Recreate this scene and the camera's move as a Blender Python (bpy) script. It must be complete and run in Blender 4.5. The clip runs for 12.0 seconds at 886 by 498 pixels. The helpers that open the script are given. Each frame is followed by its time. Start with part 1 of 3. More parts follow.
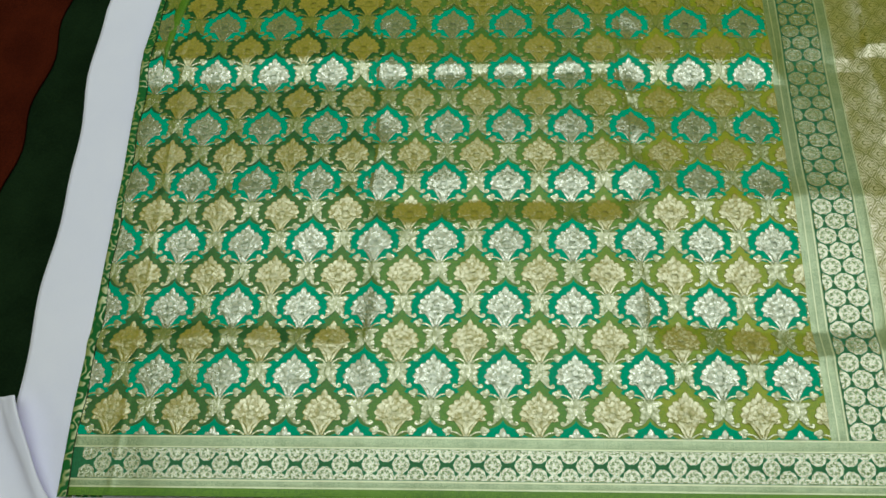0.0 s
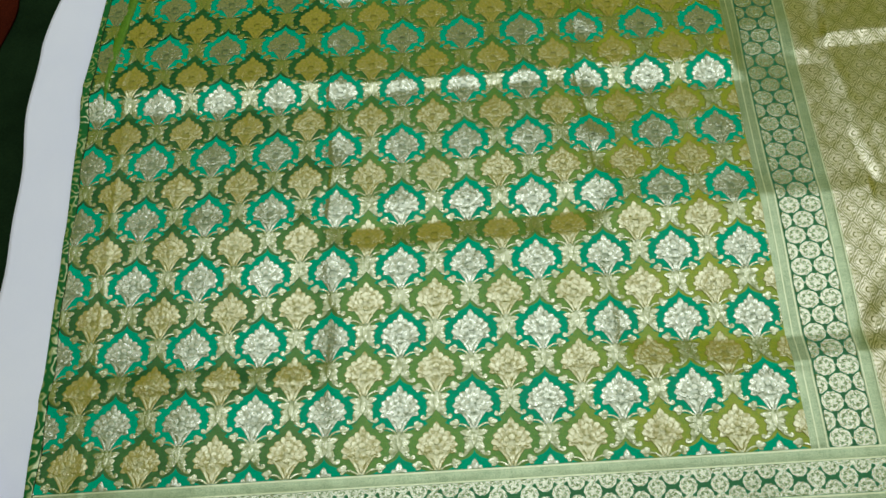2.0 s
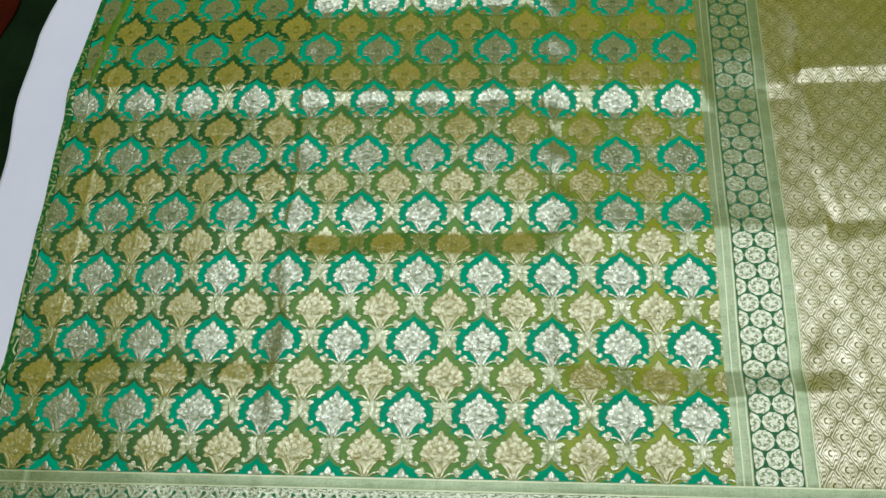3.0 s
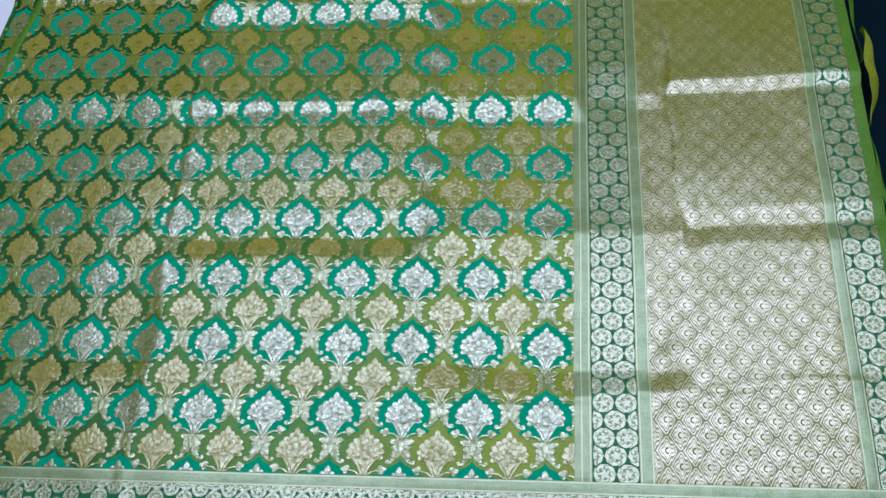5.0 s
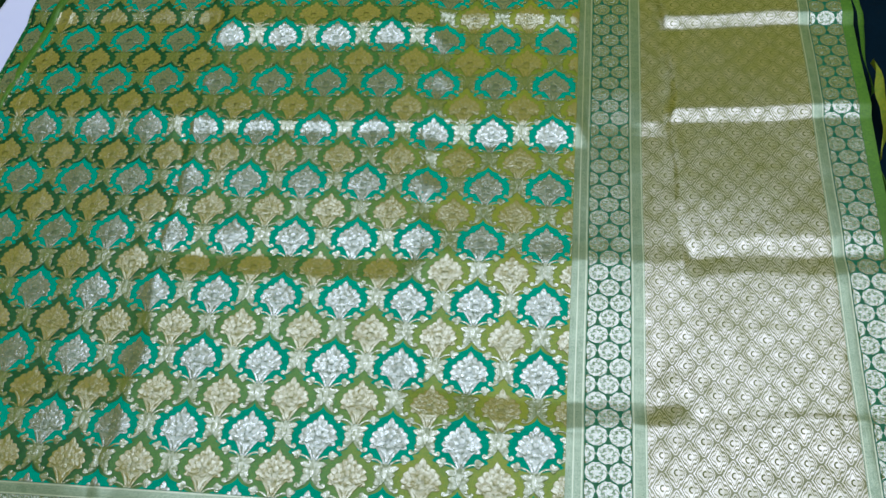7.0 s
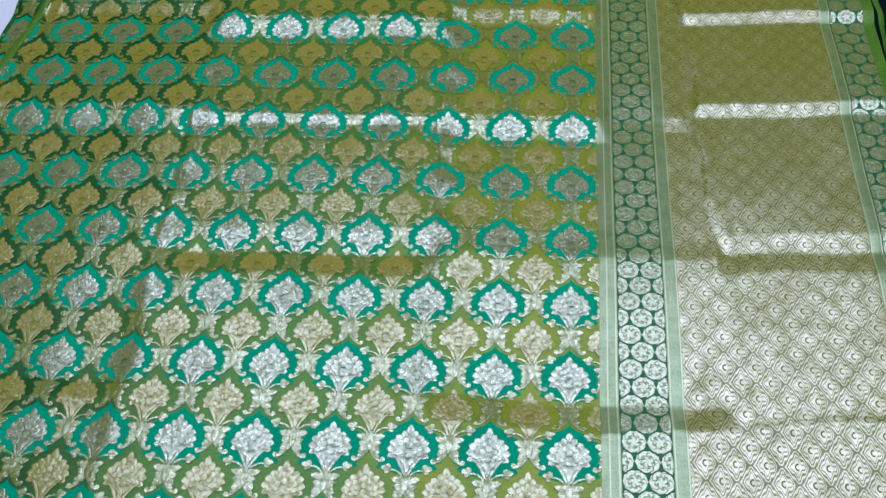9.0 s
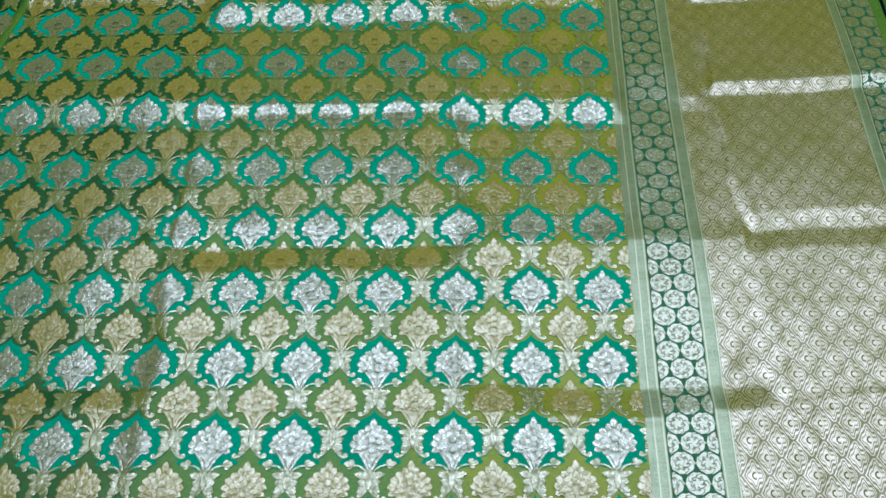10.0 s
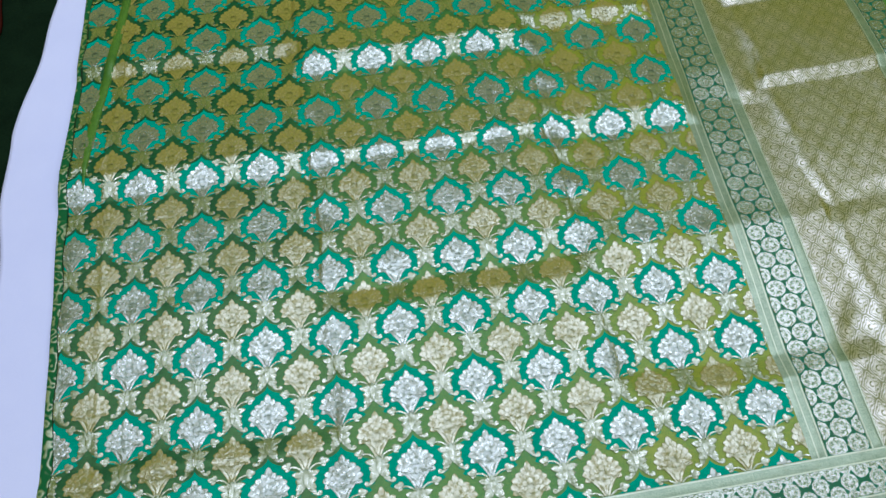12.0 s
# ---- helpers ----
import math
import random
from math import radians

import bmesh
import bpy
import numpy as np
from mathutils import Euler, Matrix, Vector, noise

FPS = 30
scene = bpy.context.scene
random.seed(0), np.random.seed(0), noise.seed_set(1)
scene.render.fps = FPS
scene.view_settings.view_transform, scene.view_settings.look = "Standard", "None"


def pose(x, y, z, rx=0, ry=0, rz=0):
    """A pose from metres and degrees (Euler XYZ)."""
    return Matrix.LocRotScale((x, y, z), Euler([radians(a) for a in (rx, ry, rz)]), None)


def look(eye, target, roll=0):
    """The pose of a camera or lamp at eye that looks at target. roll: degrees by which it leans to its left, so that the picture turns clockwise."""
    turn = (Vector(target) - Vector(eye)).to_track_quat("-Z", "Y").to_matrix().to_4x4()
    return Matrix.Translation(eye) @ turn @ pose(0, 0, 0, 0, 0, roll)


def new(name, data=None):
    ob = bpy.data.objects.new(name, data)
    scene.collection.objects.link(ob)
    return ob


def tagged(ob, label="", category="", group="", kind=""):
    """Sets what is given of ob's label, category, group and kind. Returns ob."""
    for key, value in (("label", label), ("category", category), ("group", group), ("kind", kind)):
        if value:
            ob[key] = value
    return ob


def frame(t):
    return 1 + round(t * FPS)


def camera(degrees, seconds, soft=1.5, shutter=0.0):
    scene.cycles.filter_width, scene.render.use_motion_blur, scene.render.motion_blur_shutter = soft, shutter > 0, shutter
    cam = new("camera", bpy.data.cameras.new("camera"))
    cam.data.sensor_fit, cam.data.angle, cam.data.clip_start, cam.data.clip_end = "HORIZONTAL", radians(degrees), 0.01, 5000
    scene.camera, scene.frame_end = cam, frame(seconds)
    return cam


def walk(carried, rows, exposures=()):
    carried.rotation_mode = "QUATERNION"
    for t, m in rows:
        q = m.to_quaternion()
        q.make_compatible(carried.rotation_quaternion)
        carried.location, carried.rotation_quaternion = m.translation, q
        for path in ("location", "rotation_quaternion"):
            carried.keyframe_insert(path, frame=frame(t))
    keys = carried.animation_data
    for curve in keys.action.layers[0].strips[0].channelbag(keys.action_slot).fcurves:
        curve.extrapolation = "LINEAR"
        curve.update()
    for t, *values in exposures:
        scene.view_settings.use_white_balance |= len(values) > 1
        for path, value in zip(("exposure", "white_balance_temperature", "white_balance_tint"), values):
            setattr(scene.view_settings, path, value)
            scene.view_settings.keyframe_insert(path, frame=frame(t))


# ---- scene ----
cam = camera(64.7, 12.0, soft=1.5)
PATH = [
    (0, (0.014, 0.0, 0.839), (-0.035, 0.766, -1.008), -3.6),
    (0.5, (0.043, 0.01, 0.837), (-0.045, 0.782, -1.006), -5.4),
    (1, (0.051, 0.023, 0.833), (-0.027, 0.779, -1.017), -6.4),
    (1.5, (0.043, 0.036, 0.83), (0.018, 0.784, -1.025), -4.3),
    (2, (0.05, 0.047, 0.825), (0.034, 0.793, -1.031), -5.1),
    (2.5, (0.096, 0.054, 0.831), (0.031, 0.8, -1.023), -6.2),
    (4.5, (0.306, 0.038, 0.866), (0.165, 0.82, -0.97), -8.4),
    (5, (0.337, 0.037, 0.862), (0.215, 0.813, -0.978), -8.2),
    (5.5, (0.356, 0.04, 0.864), (0.216, 0.844, -0.962), -8.4),
    (6, (0.367, 0.04, 0.854), (0.212, 0.878, -0.955), -9.0),
    (6.5, (0.372, 0.037, 0.848), (0.202, 0.871, -0.962), -9.3),
    (7, (0.367, 0.029, 0.835), (0.192, 0.898, -0.957), -8.7),
    (9, (0.309, 0.009, 0.764), (0.202, 0.97, -0.987), -4.0),
    (9.5, (0.282, 0.003, 0.747), (0.2, 0.973, -1.0), -4.1),
    (10, (0.233, 0.02, 0.754), (0.225, 0.945, -1.019), -1.2),
    (10.5, (0.151, 0.031, 0.765), (0.261, 0.961, -1.002), 0.4),
    (11, (0.069, 0.038, 0.789), (0.213, 0.893, -1.013), 1.6),
    (11.5, (0.011, 0.043, 0.818), (0.196, 0.89, -0.985), 1.7),
    (12, (-0.022, 0.036, 0.844), (0.153, 0.922, -0.94), 1.2),
]
EXPOSURES = [(0.0, 0.19, 6900, -17), (2.5, 0.24, 6800, -14), (4.5, 0.24, 5400, 1), (9.0, 0.27, 5400, 1), (12.0, 0.33, 5300, 4)]
walk(cam, [(t, look(eye, target, roll)) for t, eye, target, roll in PATH], EXPOSURES)

# ---- light ----
world = bpy.data.worlds.new("world")
scene.world = world
world.use_nodes = True
world.node_tree.nodes["Background"].inputs[0].default_value = (0.55, 0.62, 0.72, 1)
world.node_tree.nodes["Background"].inputs[1].default_value = 0.3
# Unseen overhead lamp, added and sized to light the cloth and its sheen.
LAMP_X, LAMP_Y, LAMP_W, LAMP_D, CEIL = 0.50, 0.83, 4.3, 1.85, 2.5
overhead_light = bpy.data.lights.new("unseen_overhead", "AREA")
overhead_light.shape, overhead_light.size, overhead_light.size_y = "RECTANGLE", LAMP_W, LAMP_D
overhead_light.energy, overhead_light.color = 58.5, (0.95, 0.97, 1.0)
lamp = new("unseen_overhead_lamp", overhead_light)
lamp.matrix_world = pose(LAMP_X, LAMP_Y, CEIL + 0.06)


# ---- materials ----
class Nodes:
    """Small builder for a node material."""

    def __init__(self, name):
        self.mat = bpy.data.materials.new(name)
        self.mat.use_nodes = True
        self.tree = self.mat.node_tree
        self.bsdf = self.tree.nodes["Principled BSDF"]

    def add(self, kind, **values):
        node = self.tree.nodes.new(kind)
        for key, value in values.items():
            setattr(node, key, value)
        return node

    def put(self, socket, value):
        if isinstance(value, bpy.types.NodeSocket):
            self.tree.links.new(value, socket)
        else:
            socket.default_value = value

    def math(self, op, a, b=0.0, c=0.0, clamp=False):
        node = self.add("ShaderNodeMath", operation=op, use_clamp=clamp)
        for socket, value in zip(node.inputs, (a, b, c)):
            self.put(socket, value)
        return node.outputs[0]

    def smooth(self, value, lo, hi):
        node = self.add("ShaderNodeMapRange", interpolation_type="SMOOTHSTEP")
        self.put(node.inputs[0], value)
        node.inputs[1].default_value, node.inputs[2].default_value = lo, hi
        return node.outputs[0]

    def mix(self, factor, a, b):
        node = self.add("ShaderNodeMix", data_type="RGBA")
        self.put(node.inputs[0], factor)
        for socket, value in ((node.inputs[6], a), (node.inputs[7], b)):
            self.put(socket, (*value, 1) if isinstance(value, tuple) else value)
        return node.outputs[2]

    def uv(self):
        node = self.add("ShaderNodeUVMap", uv_map="weave")
        split = self.add("ShaderNodeSeparateXYZ")
        self.put(split.inputs[0], node.outputs[0])
        return split.outputs[0], split.outputs[1], node.outputs[0]

    def place(self):
        return self.add("ShaderNodeTexCoord").outputs["Object"]

    def noise(self, vector, scale, detail=3.0, rough=0.55):
        node = self.add("ShaderNodeTexNoise")
        self.put(node.inputs["Vector"], vector)
        node.inputs["Scale"].default_value, node.inputs["Detail"].default_value = scale, detail
        node.inputs["Roughness"].default_value = rough
        return node.outputs["Fac"]

    def stretch(self, vector, x, y, z=1.0):
        node = self.add("ShaderNodeMapping")
        self.put(node.inputs[0], vector)
        node.inputs["Scale"].default_value = (x, y, z)
        return node.outputs[0]

    def bump(self, height, strength, distance):
        node = self.add("ShaderNodeBump")
        self.put(node.inputs["Height"], height)
        node.inputs["Strength"].default_value, node.inputs["Distance"].default_value = strength, distance
        self.put(self.bsdf.inputs["Normal"], node.outputs[0])

    def done(self, colour, rough=0.5, metal=0.0, specular=0.5, sheen=0.0):
        self.put(self.bsdf.inputs["Base Color"], (*colour, 1) if isinstance(colour, tuple) else colour)
        self.put(self.bsdf.inputs["Roughness"], rough)
        self.put(self.bsdf.inputs["Metallic"], metal)
        self.bsdf.inputs["Specular IOR Level"].default_value = specular
        self.bsdf.inputs["Sheen Weight"].default_value = sheen
        return self.mat

    def lustre(self, colour, gloss, tint, rough):
        """Silk or metal thread: a coloured body with a pale sheen over it."""
        self.done(colour, 0.7, 0.0, 0.08)
        shine = self.add("ShaderNodeBsdfAnisotropic")
        self.put(shine.inputs["Color"], (*tint, 1))
        self.put(shine.inputs["Roughness"], rough)
        for link in self.bsdf.inputs["Normal"].links:
            self.put(shine.inputs["Normal"], link.from_socket)
        both = self.add("ShaderNodeMixShader")
        self.put(both.inputs[0], gloss)
        self.put(both.inputs[1], self.bsdf.outputs[0])
        self.put(both.inputs[2], shine.outputs[0])
        self.put(self.tree.nodes["Material Output"].inputs[0], both.outputs[0])
        return self.mat


def scrolls(n, u, v, scale, thin):
    """Outlines of petals and curls, mirrored about the middle of the motif: 0 on a line, 1 between."""
    join = n.add("ShaderNodeCombineXYZ")
    n.put(join.inputs[0], n.math("ABSOLUTE", u))
    n.put(join.inputs[1], v)
    wave = n.noise(join.outputs[0], scale, 1.0, 0.4)
    wave = n.math("FRACT", n.math("MULTIPLY", wave, 5.0))
    return n.smooth(n.math("ABSOLUTE", n.math("SUBTRACT", wave, 0.5)), thin * 0.4, thin)


def thread_relief(n, p, keep):
    """Fine metal threads: their streaks, glints and rubbed places."""
    thread = n.noise(n.stretch(p, 260, 1400, 200), 1.0, 2.0)
    worn = n.noise(p, 22.0, 4.0)
    glint = n.noise(p, 330.0, 2.0)
    n.bump(n.math("ADD", n.math("MULTIPLY", keep, 0.45), n.math("MULTIPLY_ADD", glint, 1.0, n.math("MULTIPLY", thread, 0.5))), 0.42, 0.0006)
    rubbed = n.math("MULTIPLY_ADD", n.smooth(n.noise(p, 190.0, 3.0, 0.6), 0.34, 0.64), 0.85, 0.35)
    return thread, worn, rubbed


def zari_material(name, light, dark, gloss=0.45, rough=0.28, tint=(0.96, 0.89, 0.78)):
    """Metal thread woven in petals: u runs from the rim of a petal to its middle, v from its foot to its tip."""
    n = Nodes(name)
    u, v, uv = n.uv()
    p = n.place()
    rim = n.smooth(u, 0.02, 0.30)
    vein = n.smooth(u, 1.0, 0.80)
    petal = n.math("MULTIPLY", n.math("MULTIPLY", rim, n.math("MULTIPLY_ADD", vein, 0.45, 0.55)), n.math("MULTIPLY_ADD", n.smooth(v, 0.0, 0.55), 0.7, 0.3))
    thread, worn, rubbed = thread_relief(n, p, petal)
    keep = n.math("MULTIPLY", petal, n.smooth(thread, 0.12, 0.40))
    body = n.mix(worn, tuple(0.84 * a for a in light), light)
    col = n.mix(keep, dark, body)
    sheen = n.math("MULTIPLY", n.math("MULTIPLY_ADD", keep, gloss * 0.66, gloss * 0.34), rubbed)
    return n.lustre(col, sheen, tint, n.math("MULTIPLY_ADD", worn, 0.14, rough - 0.07))


def under_weave_material():
    """The wrong side of the brocade: blurred curls of gold on green."""
    n = Nodes("under_weave")
    u, v, uv = n.uv()
    p = n.place()
    curl = scrolls(n, u, v, 5.0, 0.5)
    thread, worn, rubbed = thread_relief(n, p, curl)
    keep = n.math("MULTIPLY", curl, n.smooth(thread, 0.15, 0.42))
    return n.lustre(n.mix(keep, (0.02, 0.12, 0.03), (0.20, 0.24, 0.04)), n.math("MULTIPLY", keep, 0.2), (0.95, 0.90, 0.74), 0.36)


def silk_material(name, light, deep, gloss=0.2, rough=0.42, tint=(0.75, 0.95, 0.45)):
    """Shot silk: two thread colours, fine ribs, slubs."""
    n = Nodes(name)
    p = n.place()
    warp = n.noise(n.stretch(p, 1500, 190, 200), 1.0, 2.0)
    weft = n.noise(n.stretch(p, 130, 1300, 200), 1.0, 2.0)
    patch = n.noise(p, 9.0, 4.0)
    mixed = n.math("MULTIPLY_ADD", n.math("SUBTRACT", warp, weft), 1.3, patch)
    col = n.mix(n.smooth(mixed, 0.25, 0.75), deep, light)
    n.bump(n.math("ADD", warp, weft), 0.25, 0.0004)
    return n.lustre(col, gloss, tint, n.math("MULTIPLY_ADD", patch, 0.15, rough - 0.07))


def painted_sheen_silk_material():
    """The ground: leaf-green silk, with reflected yellow painted into its colour towards the pallu."""
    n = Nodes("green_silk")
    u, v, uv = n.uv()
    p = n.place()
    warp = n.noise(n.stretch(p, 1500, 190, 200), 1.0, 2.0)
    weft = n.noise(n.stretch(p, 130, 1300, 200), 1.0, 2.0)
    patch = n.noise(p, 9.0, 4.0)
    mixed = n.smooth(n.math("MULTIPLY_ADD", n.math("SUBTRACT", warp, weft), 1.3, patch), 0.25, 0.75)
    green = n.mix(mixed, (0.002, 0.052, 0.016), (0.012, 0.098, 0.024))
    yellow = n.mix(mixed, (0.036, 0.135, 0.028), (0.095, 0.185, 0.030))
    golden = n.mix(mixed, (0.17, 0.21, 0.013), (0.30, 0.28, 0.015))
    # The darker left panel and the yellow sheen beyond it are painted along u.
    sheen_turn = n.smooth(n.math("MULTIPLY_ADD", n.math("SUBTRACT", patch, 0.5), 2.0, u), 3.0, 5.0)
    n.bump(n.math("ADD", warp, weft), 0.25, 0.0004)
    return n.lustre(n.mix(n.smooth(n.math("MULTIPLY_ADD", patch, 2.5, u), 7.9, 10.4), n.mix(sheen_turn, green, yellow), golden), 0.06, (0.65, 0.90, 0.35), n.math("MULTIPLY_ADD", patch, 0.15, 0.27))


zari = zari_material("zari_gold", (0.35, 0.285, 0.045), (0.20, 0.20, 0.022), 0.275, 0.25)
zari_silver = zari_material("zari_silver", (0.235, 0.24, 0.10), (0.09, 0.15, 0.060), 0.35, 0.25, (0.93, 0.89, 0.86))
leaf_zari = zari_material("zari_leaf", (0.21, 0.235, 0.040), (0.10, 0.155, 0.022), 0.32, 0.25)
field_silk = painted_sheen_silk_material()
teal_silk = silk_material("teal_silk", (0.0, 0.37, 0.235), (0.0, 0.27, 0.165), 0.012)
deep_silk = silk_material("deep_green_silk", (0.012, 0.14, 0.065), (0.006, 0.09, 0.045), 0.03)
golden_silk = silk_material("golden_silk", (0.30, 0.28, 0.012), (0.12, 0.18, 0.014), 0.06)
selvage_silk = silk_material("selvage_silk", (0.11, 0.22, 0.015), (0.05, 0.13, 0.012), 0.06)


def stripe_material():
    """Close gold stripes on pale green silk."""
    n = Nodes("striped_zari")
    p = n.place()
    u, v, uv = n.uv()
    rib = n.math("MULTIPLY", n.math("SINE", n.math("MULTIPLY", u, 2 * math.pi / 0.034)), n.math("SINE", n.math("MULTIPLY", v, 2 * math.pi / 0.034)))
    thread = n.noise(n.stretch(p, 700, 700, 200), 1.0, 2.0)
    slub = n.noise(p, 60.0, 3.0)
    streak = n.math("ADD", n.noise(n.stretch(p, 25, 420, 100), 1.0, 3.0), n.noise(n.stretch(p, 420, 25, 100), 1.0, 3.0))
    level = n.math("ADD", n.math("MULTIPLY_ADD", rib, 0.04, thread), n.math("MULTIPLY_ADD", slub, 0.5, n.math("MULTIPLY_ADD", streak, 0.28, -0.28)))
    col = n.mix(n.smooth(level, 0.4, 1.0), (0.085, 0.15, 0.050), (0.20, 0.24, 0.10))
    n.bump(n.math("MULTIPLY_ADD", slub, 2.0, thread), 0.4, 0.0005)
    return n.lustre(col, n.math("MULTIPLY_ADD", n.smooth(level, 0.3, 1.0), 0.13, 0.08), (0.88, 0.93, 0.74), 0.28)


def thread_material():
    """Bright metal thread laid in a line."""
    n = Nodes("bright_thread")
    p = n.place()
    glint = n.noise(p, 300.0, 2.0)
    n.bump(glint, 0.5, 0.0006)
    return n.lustre(n.mix(glint, (0.30, 0.32, 0.12), (0.42, 0.42, 0.20)), 0.28, (0.95, 0.95, 0.80), 0.35)


def rosette_material():
    """Petals and a ring round the eye of a small rosette."""
    n = Nodes("zari_rosette")
    u, v, uv = n.uv()
    angle = n.math("ARCTAN2", v, u)
    radius = n.math("SQRT", n.math("ADD", n.math("MULTIPLY", u, u), n.math("MULTIPLY", v, v)))
    petals = n.math("ABSOLUTE", n.math("SINE", n.math("MULTIPLY_ADD", angle, 2.5, n.math("SINE", n.math("MULTIPLY", radius, 7.0)))))
    gap = n.smooth(petals, 0.03, 0.20)
    eye = n.smooth(n.math("ABSOLUTE", n.math("SUBTRACT", radius, n.math("MULTIPLY_ADD", petals, 0.30, 0.30))), 0.01, 0.09)
    inner = n.math("MAXIMUM", gap, n.smooth(radius, 0.36, 0.2))
    keep = n.math("MULTIPLY", inner, n.math("MULTIPLY_ADD", eye, 0.65, 0.35))
    p = n.place()
    thread = n.noise(n.stretch(p, 300, 1300, 200), 1.0, 2.0)
    keep = n.math("MULTIPLY", keep, n.smooth(thread, 0.12, 0.4))
    col = n.mix(keep, (0.03, 0.12, 0.04), (0.15, 0.19, 0.055))
    n.bump(n.math("MULTIPLY_ADD", n.noise(p, 330.0, 2.0), 1.3, keep), 0.5, 0.0006)
    return n.lustre(col, n.math("MULTIPLY_ADD", keep, 0.27, 0.05), (0.95, 0.91, 0.82), 0.27)


def pallu_material():
    """Rows of nested ogee scales with a crescent in the middle of each."""
    n = Nodes("pallu_brocade")
    u, v, uv = n.uv()
    p = n.place()
    # place within the nearer of two staggered lattices of scales
    def near(value, pitch, shift):
        return n.math("SUBTRACT", n.math("FRACT", n.math("ADD", n.math("DIVIDE", value, pitch), shift)), 0.5)

    ax, ay = near(u, 0.37, 0.5), near(v, 0.41, 0.5)
    bx, by = near(u, 0.37, 0.0), near(v, 0.41, 0.0)
    swell = n.math("MULTIPLY_ADD", n.math("COSINE", n.math("MULTIPLY", ax, 2 * math.pi)), 0.25, 0.25)
    first = n.math("LESS_THAN", n.math("ABSOLUTE", ay), swell)
    other = n.math("SUBTRACT", 1.0, first)
    x = n.math("ADD", n.math("MULTIPLY", first, ax), n.math("MULTIPLY", other, bx))
    y = n.math("ADD", n.math("MULTIPLY", first, ay), n.math("MULTIPLY", other, by))
    inner = n.math("MULTIPLY_ADD", n.math("COSINE", n.math("MULTIPLY", x, 2 * math.pi)), 0.25, 0.25)
    depth = n.math("SUBTRACT", inner, n.math("ABSOLUTE", y))
    frill = n.math("MULTIPLY", n.math("COSINE", n.math("MULTIPLY", x, 8 * math.pi)), n.math("MULTIPLY", n.smooth(depth, 0.0, 0.12), n.smooth(x, -0.30, -0.02)))
    depth = n.math("MULTIPLY_ADD", frill, 0.066, depth)
    lines = n.math("COSINE", n.math("MULTIPLY", depth, 2 * math.pi / 0.145))
    dark = n.math("MULTIPLY", n.smooth(lines, -0.6, 0.4), n.smooth(depth, 0.33, 0.26))
    hook = n.math("SQRT", n.math("ADD", n.math("POWER", n.math("ADD", x, -0.03), 2.0), n.math("POWER", y, 2.0)))
    ring = n.smooth(n.math("ABSOLUTE", n.math("SUBTRACT", hook, 0.085)), 0.036, 0.016)
    crescent = n.math("MULTIPLY", ring, n.smooth(x, 0.09, 0.03))
    ink = n.math("MAXIMUM", n.math("MULTIPLY", dark, 0.85), crescent)
    thread = n.noise(n.stretch(p, 300, 1300, 200), 1.0, 2.0)
    worn = n.noise(p, 18.0, 4.0)
    ink = n.math("ADD", ink, n.smooth(thread, 0.35, 0.1), clamp=True)
    col = n.mix(ink, n.mix(worn, (0.22, 0.215, 0.028), (0.26, 0.24, 0.032)), (0.13, 0.14, 0.02))
    n.bump(n.math("MULTIPLY_ADD", n.noise(p, 300.0, 2.0), 1.4, n.math("SUBTRACT", 1.0, ink)), 0.2, 0.0006)
    return n.lustre(col, n.math("MULTIPLY", n.math("MULTIPLY_ADD", ink, -0.40, 0.45), n.math("MULTIPLY_ADD", n.smooth(n.noise(p, 60.0, 3.0, 0.65), 0.32, 0.68), 0.6, 0.5)), (1.0, 0.87, 0.80), n.math("MULTIPLY_ADD", worn, 0.12, 0.25))


def plain_material(name, low, high, scale, rough, fine=400.0, relief=0.3, depth=0.0005, specular=0.3):
    n = Nodes(name)
    p = n.place()
    big, small = n.noise(p, scale, 4.0), n.noise(p, fine, 2.0)
    col = n.mix(n.smooth(n.math("MULTIPLY_ADD", small, 0.4, n.math("MULTIPLY", big, 0.7)), 0.3, 0.8), low, high)
    n.bump(small, relief, depth)
    return n.done(col, rough, 0.0, specular)


stripe = stripe_material()
under_weave = under_weave_material()
# Near-black, for the shade in the slit beside the upper layer.
slit_shade_silk = silk_material("slit_shade", (0.012, 0.035, 0.008), (0.004, 0.014, 0.004), 0.02)
bright_thread = thread_material()
rosette_zari = rosette_material()
pallu_zari = pallu_material()
cotton = plain_material("white_cotton", (0.74, 0.70, 0.94), (0.82, 0.77, 0.99), 6.0, 0.8, 900.0)
mat_green = plain_material("dark_green_mat", (0.004, 0.010, 0.004), (0.010, 0.022, 0.009), 14.0, 0.9, 300.0, 0.5, 0.002, 0.04)
mat_red = plain_material("dark_red_rug", (0.030, 0.004, 0.002), (0.060, 0.009, 0.004), 14.0, 0.95, 300.0, 0.5, 0.002, 0.04)
floor_stone = plain_material("dark_floor", (0.001, 0.006, 0.012), (0.002, 0.010, 0.020), 5.0, 0.7, 120.0, 0.2, 0.001, 0.04)
# Ochre set so that the unseen walls and ceiling yellow the cloth's sheen.
wall_paint = plain_material("wall_paint", (0.48, 0.41, 0.045), (0.54, 0.46, 0.055), 2.0, 0.85, 60.0, 0.2, 0.001)
ceiling_paint = plain_material("ceiling_paint", (0.22, 0.20, 0.07), (0.27, 0.25, 0.09), 2.0, 0.9, 60.0, 0.2, 0.001)


# ---- mesh helpers ----
def part(name, data, material, parent=None, label=""):
    ob = new(name, data)
    data.materials.append(material)
    ob.parent = parent
    return tagged(ob, label)


